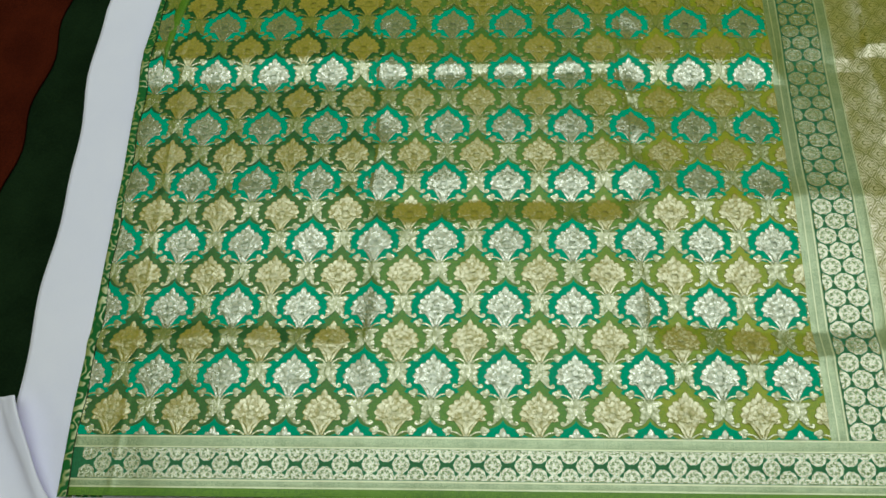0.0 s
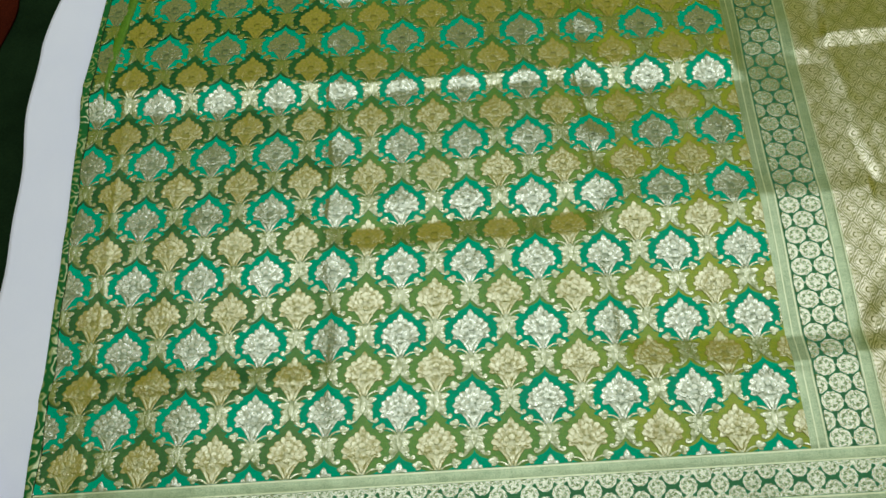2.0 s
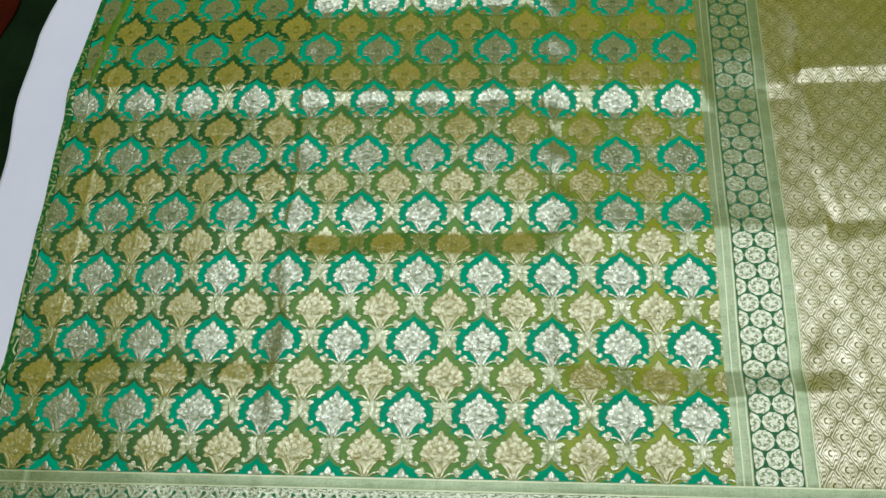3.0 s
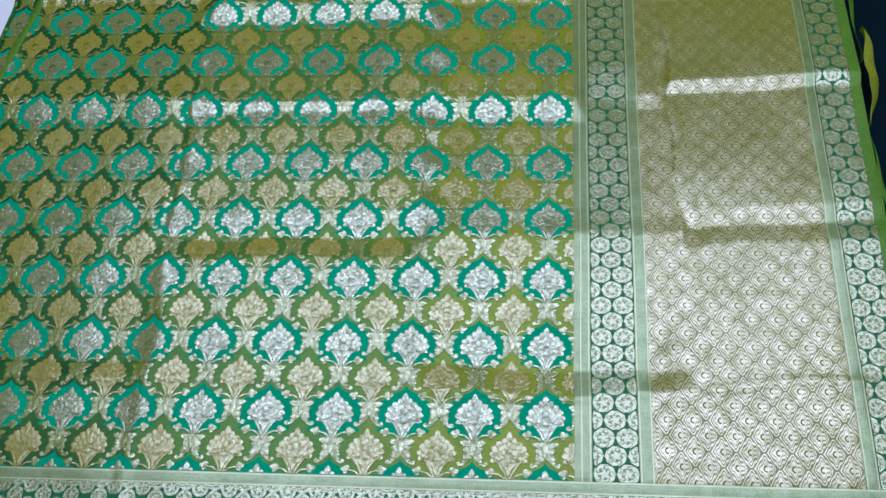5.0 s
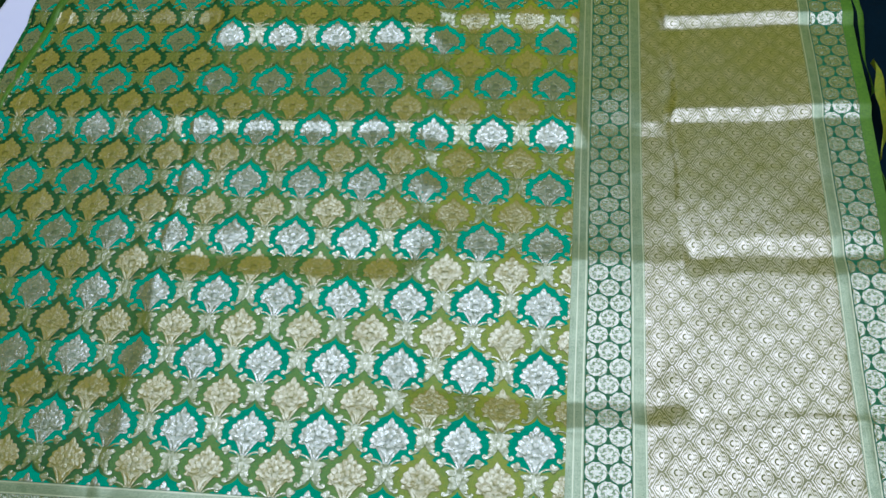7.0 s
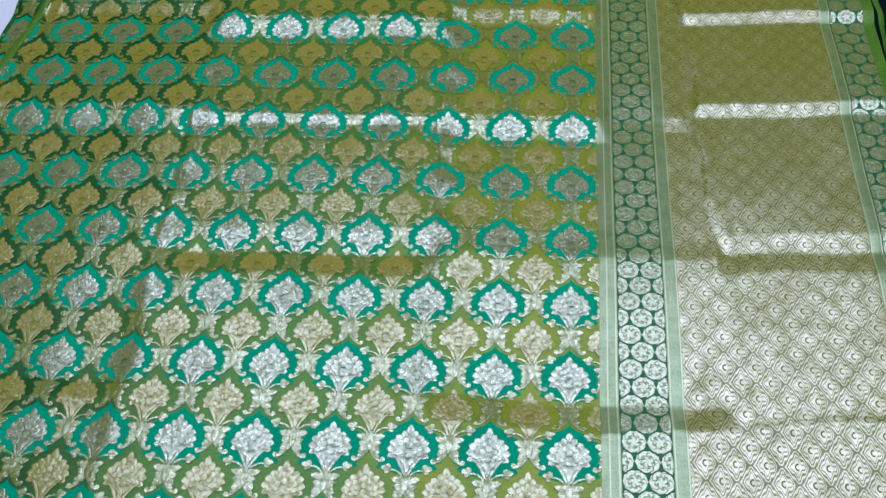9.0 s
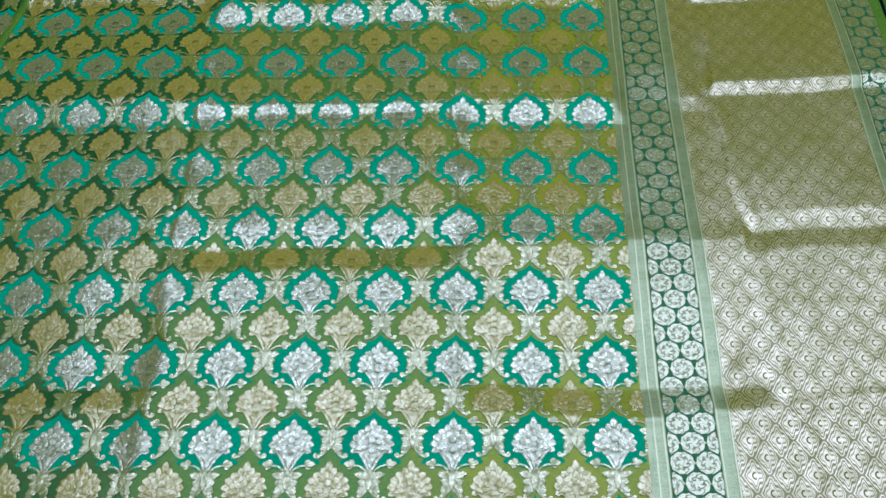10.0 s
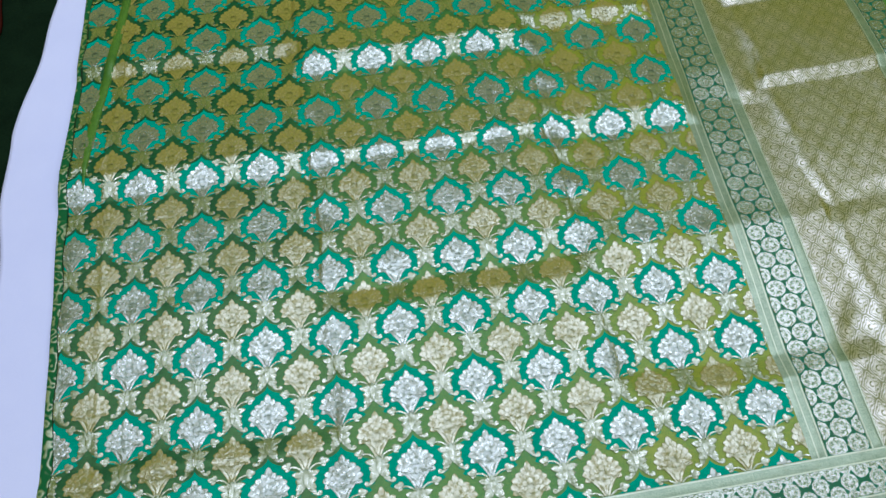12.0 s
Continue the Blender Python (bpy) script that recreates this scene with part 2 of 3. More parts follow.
def box_mesh(name, lo, hi, bevel=0.0):
    bm = bmesh.new()
    bmesh.ops.create_cube(bm, size=1.0)
    for vert in bm.verts:
        vert.co = Vector([l + (c + 0.5) * (h - l) for c, l, h in zip(vert.co, lo, hi)])
    if bevel:
        bmesh.ops.bevel(bm, geom=bm.edges[:], offset=bevel, segments=2, affect="EDGES")
    data = bpy.data.meshes.new(name)
    bm.to_mesh(data)
    bm.free()
    return data


def mesh_from(name, verts, faces, uvs=None, smooth=True):
    data = bpy.data.meshes.new(name)
    data.from_pydata([tuple(map(float, co)) for co in verts], [], [tuple(map(int, face)) for face in faces])
    if uvs is not None:
        layer = data.uv_layers.new(name="weave")
        index = np.empty(len(data.loops), dtype=np.int32)
        data.loops.foreach_get("vertex_index", index)
        layer.data.foreach_set("uv", np.asarray(uvs, dtype=np.float32)[index].ravel())
    data.polygons.foreach_set("use_smooth", [smooth] * len(data.polygons))
    data.validate()
    return data


def quads(rows, cols):
    """Faces of a grid of vertices, row by row."""
    i, j = np.meshgrid(np.arange(rows - 1), np.arange(cols - 1), indexing="ij")
    a = (i * cols + j).ravel()
    return np.stack([a, a + 1, a + cols + 1, a + cols], 1)


# ---- the lie of the cloth ----
# weave coordinates: c counts the motifs along the cloth, r across it
ORIGIN, ALONG, ACROSS = np.array((-0.4515, 0.1323)), np.array((0.08584, -0.00056)), np.array((0.00406, 0.08778))


def flat(c, r):
    return ORIGIN[0] + ALONG[0] * c + ACROSS[0] * r, ORIGIN[1] + ALONG[1] * c + ACROSS[1] * r


# creases across the cloth, panel by panel: from this y on the cloth rises by that slope
PANELS = [
    [(-0.2, 0.0), (0.140, -0.055), (0.210, 0.145), (0.224, -0.22), (0.248, 0.035), (0.430, -0.07), (0.609, 0.17), (0.647, -0.13), (0.835, 0.12), (0.862, -0.12)],
    [(-0.2, 0.0), (0.214, 0.08), (0.222, -0.03), (0.250, 0.01), (0.388, -0.20), (0.419, 0.14), (0.450, -0.07), (0.621, 0.20), (0.635, -0.10), (0.783, 0.20), (0.820, -0.15)],
    [(-0.2, 0.0), (0.196, 0.14), (0.208, -0.24), (0.243, 0.03), (0.425, -0.10), (0.607, 0.16), (0.643, -0.085), (0.820, 0.16), (0.848, -0.11)],
    [(-0.2, 0.0), (0.200, 0.08), (0.212, -0.20), (0.243, 0.03), (0.425, -0.10), (0.550, -0.07), (0.643, 0.01), (0.700, -0.06), (0.850, -0.08)],
    [(-0.2, 0.0), (0.208, 0.17), (0.216, -0.17), (0.227, 0.01), (0.402, -0.13), (0.430, 0.15), (0.453, -0.095), (0.643, 0.26), (0.661, -0.12), (0.816, 0.24), (0.838, -0.14)],
]
FOLDS = [-0.108, 0.250, 0.474, 0.597]
WIDTHS = [0.025, 0.016, 0.012, 0.009]
Y_LINE = np.linspace(-0.2, 1.3, 3001)


def profile(steps):
    slope = np.zeros_like(Y_LINE)
    for y, s in steps:
        slope[Y_LINE >= y] = s
    kernel = np.hanning(25)
    slope = np.convolve(np.pad(slope, 12, mode="edge"), kernel / kernel.sum(), mode="valid")
    z = np.cumsum(slope) * (Y_LINE[1] - Y_LINE[0])
    drop = np.interp(Y_LINE, [-0.2, 0.2, 0.45, 1.3], [0, 0, z[np.searchsorted(Y_LINE, 0.45)], z[-1]])
    return z - 0.75 * drop


PROFILES = [profile(steps) for steps in PANELS]


def step(x, lo, hi):
    t = np.clip((x - lo) / (hi - lo), 0, 1)
    return t * t * (3 - 2 * t)


def ripple(x, y):
    """Gentle unevenness of cloth that has been folded and laid out by hand."""
    z = 0.0013 * np.sin(19 * x + 9 * y + 1.0) * np.sin(15 * y - 6 * x)
    z = z + 0.00045 * np.sin(47 * x - 20 * y + 2 * np.sin(9 * y)) * np.sin(39 * y + 13 * x + 2.0)
    return z + 0.00010 * np.sin(120 * x + 4 * np.sin(23 * y)) * np.sin(31 * y + 0.7)


def height(x, y):
    """Height of the laid cloth over its sheet."""
    x, y = np.asarray(x, float), np.asarray(y, float)
    sway = 0.0035 * np.sin(13 * x + 2) + 0.002 * np.sin(31 * x + 7 * y)
    skew = (0.024 * (x + 0.28), 0.02 * (x - 0.07), 0 * x, 0 * x, -0.065 * np.maximum(x - 0.62, 0) + 0.10 * np.maximum(0.597 - x, 0))
    zs = [np.interp(y + sway + k, Y_LINE, p) for k, p in zip(skew, PROFILES)]
    # the crease fades towards the fold at the beginning
    zs[0] = zs[0] - 0.025 * np.maximum(-0.13 - x, 0)
    z = zs[0]
    for fold, wide, nxt in zip(FOLDS, WIDTHS, zs[1:]):
        wander = 0.004 * np.sin(21 * y + 40 * fold) + 0.003 * np.sin(47 * y)
        w = step(x - wander, fold - wide, fold + wide)
        z = z * (1 - w) + nxt * w
    for fold, deep in ((FOLDS[0], 0.0006), (FOLDS[1], 0.0012), (0.597, 0.0012)):
        wander = 0.004 * np.sin(21 * y + 40 * fold) + 0.003 * np.sin(47 * y)
        d = x - fold - wander
        z = z - deep * (0.25 + 0.75 * step(y, 0.40, 0.48)) * np.exp(-(d / 0.0028) ** 2) + 0.0008 * np.exp(-((d - 0.012) / 0.009) ** 2)
    # a fold laid back beside the beginning of the cloth
    lap = x + 0.421 - 0.155 * (y - 0.639)
    z = z + 0.0030 * (1 - step(lap, -0.003, 0.003)) * step(y, 0.655, 0.67) + 0.0010 * np.exp(-((lap - 0.02) / 0.004) ** 2) * step(y, 0.655, 0.67)
    # crumpled places on the two main folds
    z = z + 0.0016 * np.exp(-((x - 0.262) / 0.016) ** 2) * np.sin(95 * y + 30 * x) * step(y, 0.40, 0.47)
    z = z - 0.0020 * np.exp(-((x + 0.106 - 0.003 * np.sin(40 * y)) / 0.004) ** 2) * step(y, 0.40, 0.47)
    z = z + 0.0010 * np.exp(-((x + 0.095) / 0.02) ** 2) * np.sin(80 * y) * step(y, 0.40, 0.47)
    z = z + 0.0004 * np.exp(-((x + 0.392) / 0.004) ** 2)
    # a slack hollow that curves up from the near crease beside the pallu
    bow = x - 0.545 - 1.15 * np.maximum(y - 0.21, 0) ** 1.3
    z = z - 0.0030 * np.exp(-(bow / 0.020) ** 2) * step(y, 0.20, 0.24) * step(-y, -0.32, -0.25)
    # a short lifted pleat between the two folds by the pallu
    pleat = np.clip((y - 0.622) / 0.023, 0, 1) * (1 - step(y, 0.645, 0.72))
    z = z + 0.0038 * pleat * np.exp(-((x - 0.572) / 0.020) ** 2)
    return z + ripple(x, y)


def lay(c, r, lift=0.0):
    x, y = flat(np.asarray(c, float), np.asarray(r, float))
    return np.stack([x, y, height(x, y) + lift], -1)


def cloth(name, c_edges, r_edges, material, parent, label="", pitch=0.0027):
    """A sheet of the cloth between two lines along and two across, with a turned edge below its rim."""
    (c0, c1), (r0, r1) = c_edges, r_edges
    rows = max(3, int((r1 - r0) * ACROSS[1] / pitch))
    r = np.linspace(r0, r1, rows)
    lo = np.array([c0(k) if callable(c0) else c0 for k in r])
    hi = np.array([c1(k) if callable(c1) else c1 for k in r])
    cols = max(3, int((hi - lo).max() * ALONG[0] / pitch))
    t = np.linspace(0, 1, cols)
    c = lo[:, None] + (hi - lo)[:, None] * t[None]
    rr = np.repeat(r[:, None], cols, 1)
    pts = lay(c, rr)
    # the rim is turned down by one thickness
    rim = np.zeros((rows, cols), bool)
    rim[0] = rim[-1] = True
    rim[:, 0] = rim[:, -1] = True
    pts[..., 2][rim] -= 0.0003
    data = mesh_from(name, pts.reshape(-1, 3), quads(rows, cols), np.stack([c, rr], -1).reshape(-1, 2))
    return part(name, data, material, parent, label)


# ---- room ----
X0, X1, Y0, Y1 = -2.4, 2.9, -2.9, 2.6
tagged(part("floor", box_mesh("floor", (X0, Y0, -0.14), (X1, Y1, -0.027)), floor_stone), "dark polished floor under the laid cloth", "floor", kind="structure")
# Unseen walls, added to close the room and throw yellow into the reflections.
for name, lo, hi in (
    ("wall_north", (X0, Y1, -0.12), (X1, Y1 + 0.15, CEIL)),
    ("wall_south", (X0, Y0 - 0.15, -0.12), (X1, Y0, CEIL)),
    ("wall_east", (X1, Y0 - 0.15, -0.12), (X1 + 0.15, Y1 + 0.15, CEIL)),
    ("wall_west", (X0 - 0.15, Y0 - 0.15, -0.12), (X0, Y1 + 0.15, CEIL)),
):
    tagged(part(name, box_mesh(name, lo, hi), wall_paint), "plain unseen ochre wall, added to yellow the reflections", "wall", kind="structure")


def ceiling_mesh():
    """An unseen slab with an opening for the added overhead lamp."""
    bm = bmesh.new()
    ax, bx = LAMP_X - LAMP_W / 2, LAMP_X + LAMP_W / 2
    ay, by = LAMP_Y - LAMP_D / 2, LAMP_Y + LAMP_D / 2
    xs, ys = (X0 - 0.15, ax, bx, X1 + 0.15), (Y0 - 0.15, max(ay, Y0 - 0.14), by, Y1 + 0.15)
    for i in range(3):
        for j in range(3):
            if (i, j) == (1, 1):
                continue
            made = bmesh.ops.create_cube(bm, size=1.0)["verts"]
            for vert in made:
                vert.co = Vector((xs[i] + (vert.co.x + 0.5) * (xs[i + 1] - xs[i]), ys[j] + (vert.co.y + 0.5) * (ys[j + 1] - ys[j]), CEIL + 0.001 + (vert.co.z + 0.5) * 0.15))
    data = bpy.data.meshes.new("ceiling")
    bm.to_mesh(data)
    bm.free()
    return data


tagged(part("ceiling", ceiling_mesh(), ceiling_paint), "plain unseen ceiling, added with an opening for the overhead lamp", "ceiling", kind="structure")


# ---- mats on the floor ----
def soft_sheet(name, x_lo, x_hi, y_lo, y_hi, nx, ny, lift, thick):
    """A laid textile with uneven edges: x_lo and x_hi are functions of y, lift is a function of x and y."""
    y = np.linspace(y_lo, y_hi, ny)
    t = np.linspace(0, 1, nx)
    x = np.array([x_lo(k) + (x_hi(k) - x_lo(k)) * t for k in y])
    yy = np.repeat(y[:, None], nx, 1)
    z = lift(x, yy)
    top = np.stack([x, yy, z + thick], -1).reshape(-1, 3)
    low = np.stack([x, yy, z], -1).reshape(-1, 3)
    faces = [*quads(ny, nx), *(quads(ny, nx)[:, ::-1] + nx * ny)]
    ring = [*range(nx), *(nx * k + nx - 1 for k in range(1, ny)), *(nx * (ny - 1) + k for k in range(nx - 2, -1, -1)), *(nx * k for k in range(ny - 2, 0, -1))]
    for a, b in zip(ring, ring[1:] + ring[:1]):
        faces.append((b, a, a + nx * ny, b + nx * ny))
    return mesh_from(name, np.concatenate([top, low]), faces)


mat = soft_sheet("floor_mat", lambda y: -1.3, lambda y: -0.30, -0.5, 1.6, 60, 90, lambda x, y: -0.0265 + 0.0008 * np.sin(30 * x) * np.sin(26 * y), 0.004)
tagged(part("floor_mat", mat, mat_green), "very dark green woven mat on the floor", "mat")
rug = soft_sheet("rug", lambda y: -1.25, lambda y: -0.600 - 0.08 * (0.77 - y) + 0.006 * math.sin(40 * y), 0.44, 1.5, 40, 60, lambda x, y: -0.0215 + 0.0008 * np.sin(36 * x) * np.sin(29 * y), 0.004)
tagged(part("rug", rug, mat_red), "dark red rug lying on the green mat", "rug")

# ---- white sheets ----
def sheet_edge(y):
    return -0.5315 - 0.008 * math.exp(-((y - 0.62) / 0.15) ** 2) + 0.003 * math.sin(15 * y + 0.4) + 0.002 * math.sin(37 * y) + 0.038 * max(0.0, y - 0.76) / 0.25


def sheet_lift(x, y):
    near = np.exp(-((y - 0.02) / 0.12) ** 2)
    return -0.0210 + 0.004 * step(-x, 0.40, 0.53) * (1 + 0.4 * np.sin(9 * y)) + near * 0.006 * (1 - np.abs(np.sin(38 * (x + 0.5 + 0.45 * y + 0.01 * np.sin(40 * y))))) ** 2 * step(-x, 0.44, 0.47) + 0.0006 * np.sin(40 * x + 11 * y)


sheet = soft_sheet("white_sheet", sheet_edge, lambda y: 0.80, -0.25, 1.12, 240, 160, sheet_lift, 0.002)
tagged(part("white_sheet", sheet, cotton), "white cotton sheet spread under the brocade cloth", "sheet")


def flap_edge(y):
    return -0.463 - 0.060 * ((y - 0.042) / 0.114) ** 0.85 if y > 0.042 else -0.463 + 0.18 * (0.042 - y)


def flap_lift(x, y):
    edge = np.vectorize(flap_edge)(y)
    d = edge - x
    pull = np.sin(60 * (x + 0.46) + 38 * (y - 0.02)) * np.exp(-((d - 0.05) / 0.06) ** 2)
    return -0.0160 + 0.020 * np.exp(-(d / 0.020) ** 2) * step(y, -0.02, 0.14) + 0.003 * step(d, 0, 0.05) + 0.0045 * (1 - np.abs(pull)) ** 3 + 0.0015 * np.sin(85 * (x - 0.4 * y))


flap = soft_sheet("sheet_flap", lambda y: -0.95, flap_edge, -0.25, 0.157, 110, 90, flap_lift, 0.002)
tagged(part("white_cloth", flap, cotton), "rumpled white cotton cloth overlapping the white sheet", "cloth")

# ---- the sari ----
sari = tagged(new("sari"), "creased green silk sari with gold brocade and teal medallions", "sari")
R_LOW, R_FIELD, R_TOP = -1.0, -0.22, 11.4
C_FIELD, C_END = 10.40, 15.14


def left_c(r):
    """Where the fold at the beginning of the cloth lies."""
    x = -0.4445 + 0.0015 * math.sin(5.1 * r) + 0.012 * max(0.0, r - 5.5) / 4
    return (x - ORIGIN[0] - ACROSS[0] * r) / ALONG[0]


field = cloth("field", (left_c, C_FIELD), (R_FIELD, R_TOP), field_silk, sari, "green silk ground with reflected yellow painted in towards the pallu")
# lower border: stripe, rosette band, stripe, plain selvage
border = cloth("border_band", (left_c, C_END), (-0.78, -0.38), deep_silk, sari, "deep green border with gold rosettes")
for lo, hi in ((-0.38, -0.22), (-0.89, -0.78)):
    cloth("border_stripe", (left_c, C_END if lo < -0.5 else C_FIELD + 0.1), (lo, hi), stripe, sari, "pale gold striped edging")
cloth("border_stripe", (C_FIELD + 0.1, C_END), (-0.38, -0.22), stripe, sari, "pale gold striped edging")
cloth("selvage", (left_c, C_END), (R_LOW, -0.89), selvage_silk, sari, "plain leaf-green selvage")
# the bands that close the field and the pallu
cloth("pallu_stripe", (C_FIELD, 10.64), (R_FIELD, R_TOP), stripe, sari, "pale gold striped edging")
band_one = cloth("pallu_band", (10.64, 11.28), (R_FIELD, R_TOP), deep_silk, sari, "deep green band with gold rosettes")
cloth("pallu_stripe", (11.28, 11.48), (R_FIELD, R_TOP), stripe, sari, "pale gold striped edging")
cloth("pallu", (11.48, 14.22), (R_FIELD, R_TOP), pallu_zari, sari, "silvery gold pallu woven with crescent scales")
cloth("pallu_stripe", (14.22, 14.40), (R_FIELD, R_TOP), stripe, sari, "pale gold striped edging")
band_two = cloth("pallu_band", (14.40, 14.96), (R_FIELD, R_TOP), deep_silk, sari, "deep green band with gold rosettes")
cloth("selvage", (14.96, C_END), (R_FIELD, R_TOP), selvage_silk, sari, "plain leaf-green selvage")
# bright thread lines beside the stripes
for at in (-0.235, -0.372, -0.795, -0.885):
    data_r = np.array((at - 0.010, at + 0.010))
    c = np.linspace(left_c(at), C_END, 420)
    grid_c, grid_r = np.meshgrid(c, data_r)
    part("gold_thread", mesh_from("gold_thread", lay(grid_c, grid_r, 0.0004).reshape(-1, 3), quads(2, 420)), bright_thread, sari)
for at in (10.50, 10.615, 11.30, 11.46, 14.24, 14.385):
    r = np.linspace(R_FIELD, R_TOP, 420)
    grid_c, grid_r = np.meshgrid(np.array((at - 0.009, at + 0.009)), r)
    part("gold_thread", mesh_from("gold_thread", lay(grid_c, grid_r, 0.0004).reshape(-1, 3), quads(420, 2)), bright_thread, sari)


def under_layer():
    """The lower fold of the cloth, which shows as a narrow strip beside the upper one."""
    r = np.linspace(R_LOW - 0.02, R_TOP, 420)
    _, y = flat(0, r)
    edge = -0.4575 + 0.0015 * np.sin(17 * y + 1) + 0.016 * step(y, 0.62, 0.98)
    rows = []
    for k, (dx, dz) in enumerate(((0.05, -0.0100), (0.0150, -0.0100), (0.0140, -0.0004), (0.0130, 0.0002), (0.0020, 0.0002), (0.0006, -0.0002), (0.0, -0.004))):
        rows.append(np.stack([edge + dx, y, np.maximum(height(edge + dx, y) + dz - 0.002, -0.0165 + 0.1 * min(dz, 0))], -1))
    pts = np.stack(rows, 1)
    x = pts[..., 0]
    c = (x - ORIGIN[0] - ACROSS[0] * r[:, None]) / ALONG[0] - 0.35
    return mesh_from("under_layer", pts.reshape(-1, 3), quads(420, 7)[:, ::-1], np.stack([c, np.repeat(r[:, None], 7, 1)], -1).reshape(-1, 2))


def edging():
    """Dark strip along the upper layer's first fold, painting the shade of its slit."""
    r = np.linspace(R_LOW, R_TOP, 420)
    lo = np.array([left_c(k) for k in r])
    pts = []
    for out, lift in ((0.034, 0.0004), (0.012, 0.0007), (-0.004, 0.0002), (-0.008, -0.0020)):
        pts.append(lay(lo + out * (0.75 + 0.35 * np.sin(3.1 * r)), r, lift))
    return mesh_from("edging", np.stack(pts, 1).reshape(-1, 3), quads(420, 4)[:, ::-1])


def turned_fold():
    """A narrow strip of the cloth turned back on itself beside the first fold."""
    y = np.linspace(0.60, 1.12, 160)
    line = -0.421 + 0.155 * (y - 0.639) + 0.001 * np.sin(23 * y)
    wide = 0.015 * step(y, 0.60, 0.74)
    rows = []
    for out, lift in ((1.0, -0.0006), (0.96, 0.0010), (0.6, 0.0016), (0.25, 0.0020), (0.03, 0.0016), (0.0, -0.0006)):
        x = line - out * wide
        rows.append(np.stack([x, y, height(x, y) + lift], -1))
    return mesh_from("turned_fold", np.stack(rows, 1).reshape(-1, 3), quads(160, 6)[:, ::-1])


part("turned_fold", turned_fold(), selvage_silk, sari, "leaf-green strip turned back along the fold")
part("edging", edging(), slit_shade_silk, sari, "very dark green strip for the shade in the slit")
part("under_layer", under_layer(), under_weave, sari, "lower folded layer showing at the edge")


# ---- woven motifs ----
def inside(c, r):
    """Keep a motif within the field."""
    r = np.clip(r, R_FIELD + 0.004, R_TOP - 0.01)
    lo = np.vectorize(left_c)(r) + 0.015
    return np.clip(c, lo, C_FIELD - 0.004), r


def strip(spine, widths, across=5):
    """A leaf-like patch along a spine: points in weave units, with half its width at each, how far in from the rim each lies and how far along."""
    spine, widths = np.asarray(spine, float), np.asarray(widths, float)
    run = np.gradient(spine, axis=0)
    side = np.stack([run[:, 1], -run[:, 0]], 1)
    side /= np.linalg.norm(side, axis=1)[:, None] + 1e-9
    t = np.linspace(-1, 1, across)
    pts = (spine[:, None] + side[:, None] * (widths[:, None] * t)[..., None]).reshape(-1, 2)
    return pts, quads(len(spine), across), np.tile(1 - np.abs(t), len(spine)), np.repeat(np.linspace(0, 1, len(spine)), across)


def fair(values, at, n, lo, hi):
    t = np.linspace(lo, hi, n)
    return t, np.interp(t, at, values)


def petal(u, v, angle, length, half):
    """A rounded petal from its foot at (u, v), turned from upright towards +u by an angle in degrees."""
    t = np.linspace(0, 1, 8)
    w = half * 1.08 * np.array((0.50, 0.76, 0.96, 1.06, 1.04, 0.88, 0.56, 0.08))
    way = np.array((math.sin(math.radians(angle)), math.cos(math.radians(angle))))
    bend = np.array((way[1], -way[0])) * np.sign(u) * 0.12 * length
    spine = np.array((u, v)) + way * (t * length)[:, None] + bend * (t ** 2)[:, None]
    pts, faces, inner, along = strip(spine, w, 5)
    return pts, faces, np.minimum(inner, np.repeat(np.minimum(1.0, np.array((0.3, 0.8, 1, 1, 1, 0.9, 0.6, 0.0))), 5)), along


def both(shapes, step, base):
    """Petals and their mirror images, each a little higher than the one before."""
    out = []
    for k, (u, v, *rest) in enumerate(shapes):
        for sign in ((1,) if u == 0 else (-1, 1)):
            out.append((petal(sign * u, v, sign * rest[0], *rest[1:]), base + step * k))
    return out


def palmette_shape():
    """The whole outline of the flower: a lobed fan over a cup that narrows to the neck."""
    v, w = fair((0.012, 0.042, 0.080, 0.135, 0.190, 0.235, 0.260, 0.215, 0.140, 0.098, 0.062, 0.038, 0.028),
                (0.115, 0.155, 0.20, 0.255, 0.31, 0.37, 0.43, 0.475, 0.505, 0.56, 0.62, 0.67, 0.715), 36, 0.115, 0.715)
    pts, faces, inner, along = strip(np.stack([0 * v, -v], 1), w * (1 + 0.05 * np.sin(80 * v)), 7)
    return pts, faces, np.minimum(inner, 0.16), 0.5 + 0 * along


def cup_shape(sign):
    """The rim of the cup, swinging in to the neck."""
    t = np.linspace(0, 1, 14)
    spine = np.stack([sign * np.interp(t, (0, 0.12, 0.4, 0.7, 1), (0.215, 0.155, 0.098, 0.055, 0.026)), -0.475 - 0.235 * t], 1)
    return strip(spine, 0.012 + 0.008 * np.sin(math.pi * t), 4)


def arm_shape(sign):
    """A stalk that arches from the neck to the leaf beside the palmette."""
    t = np.linspace(0, 1, 14)
    spine = np.stack([sign * (0.015 + 0.215 * t), np.interp(t, (0, 0.25, 0.5, 0.75, 1), (-0.765, -0.700, -0.665, -0.652, -0.660))], 1)
    return strip(spine, 0.016 - 0.004 * t, 4)


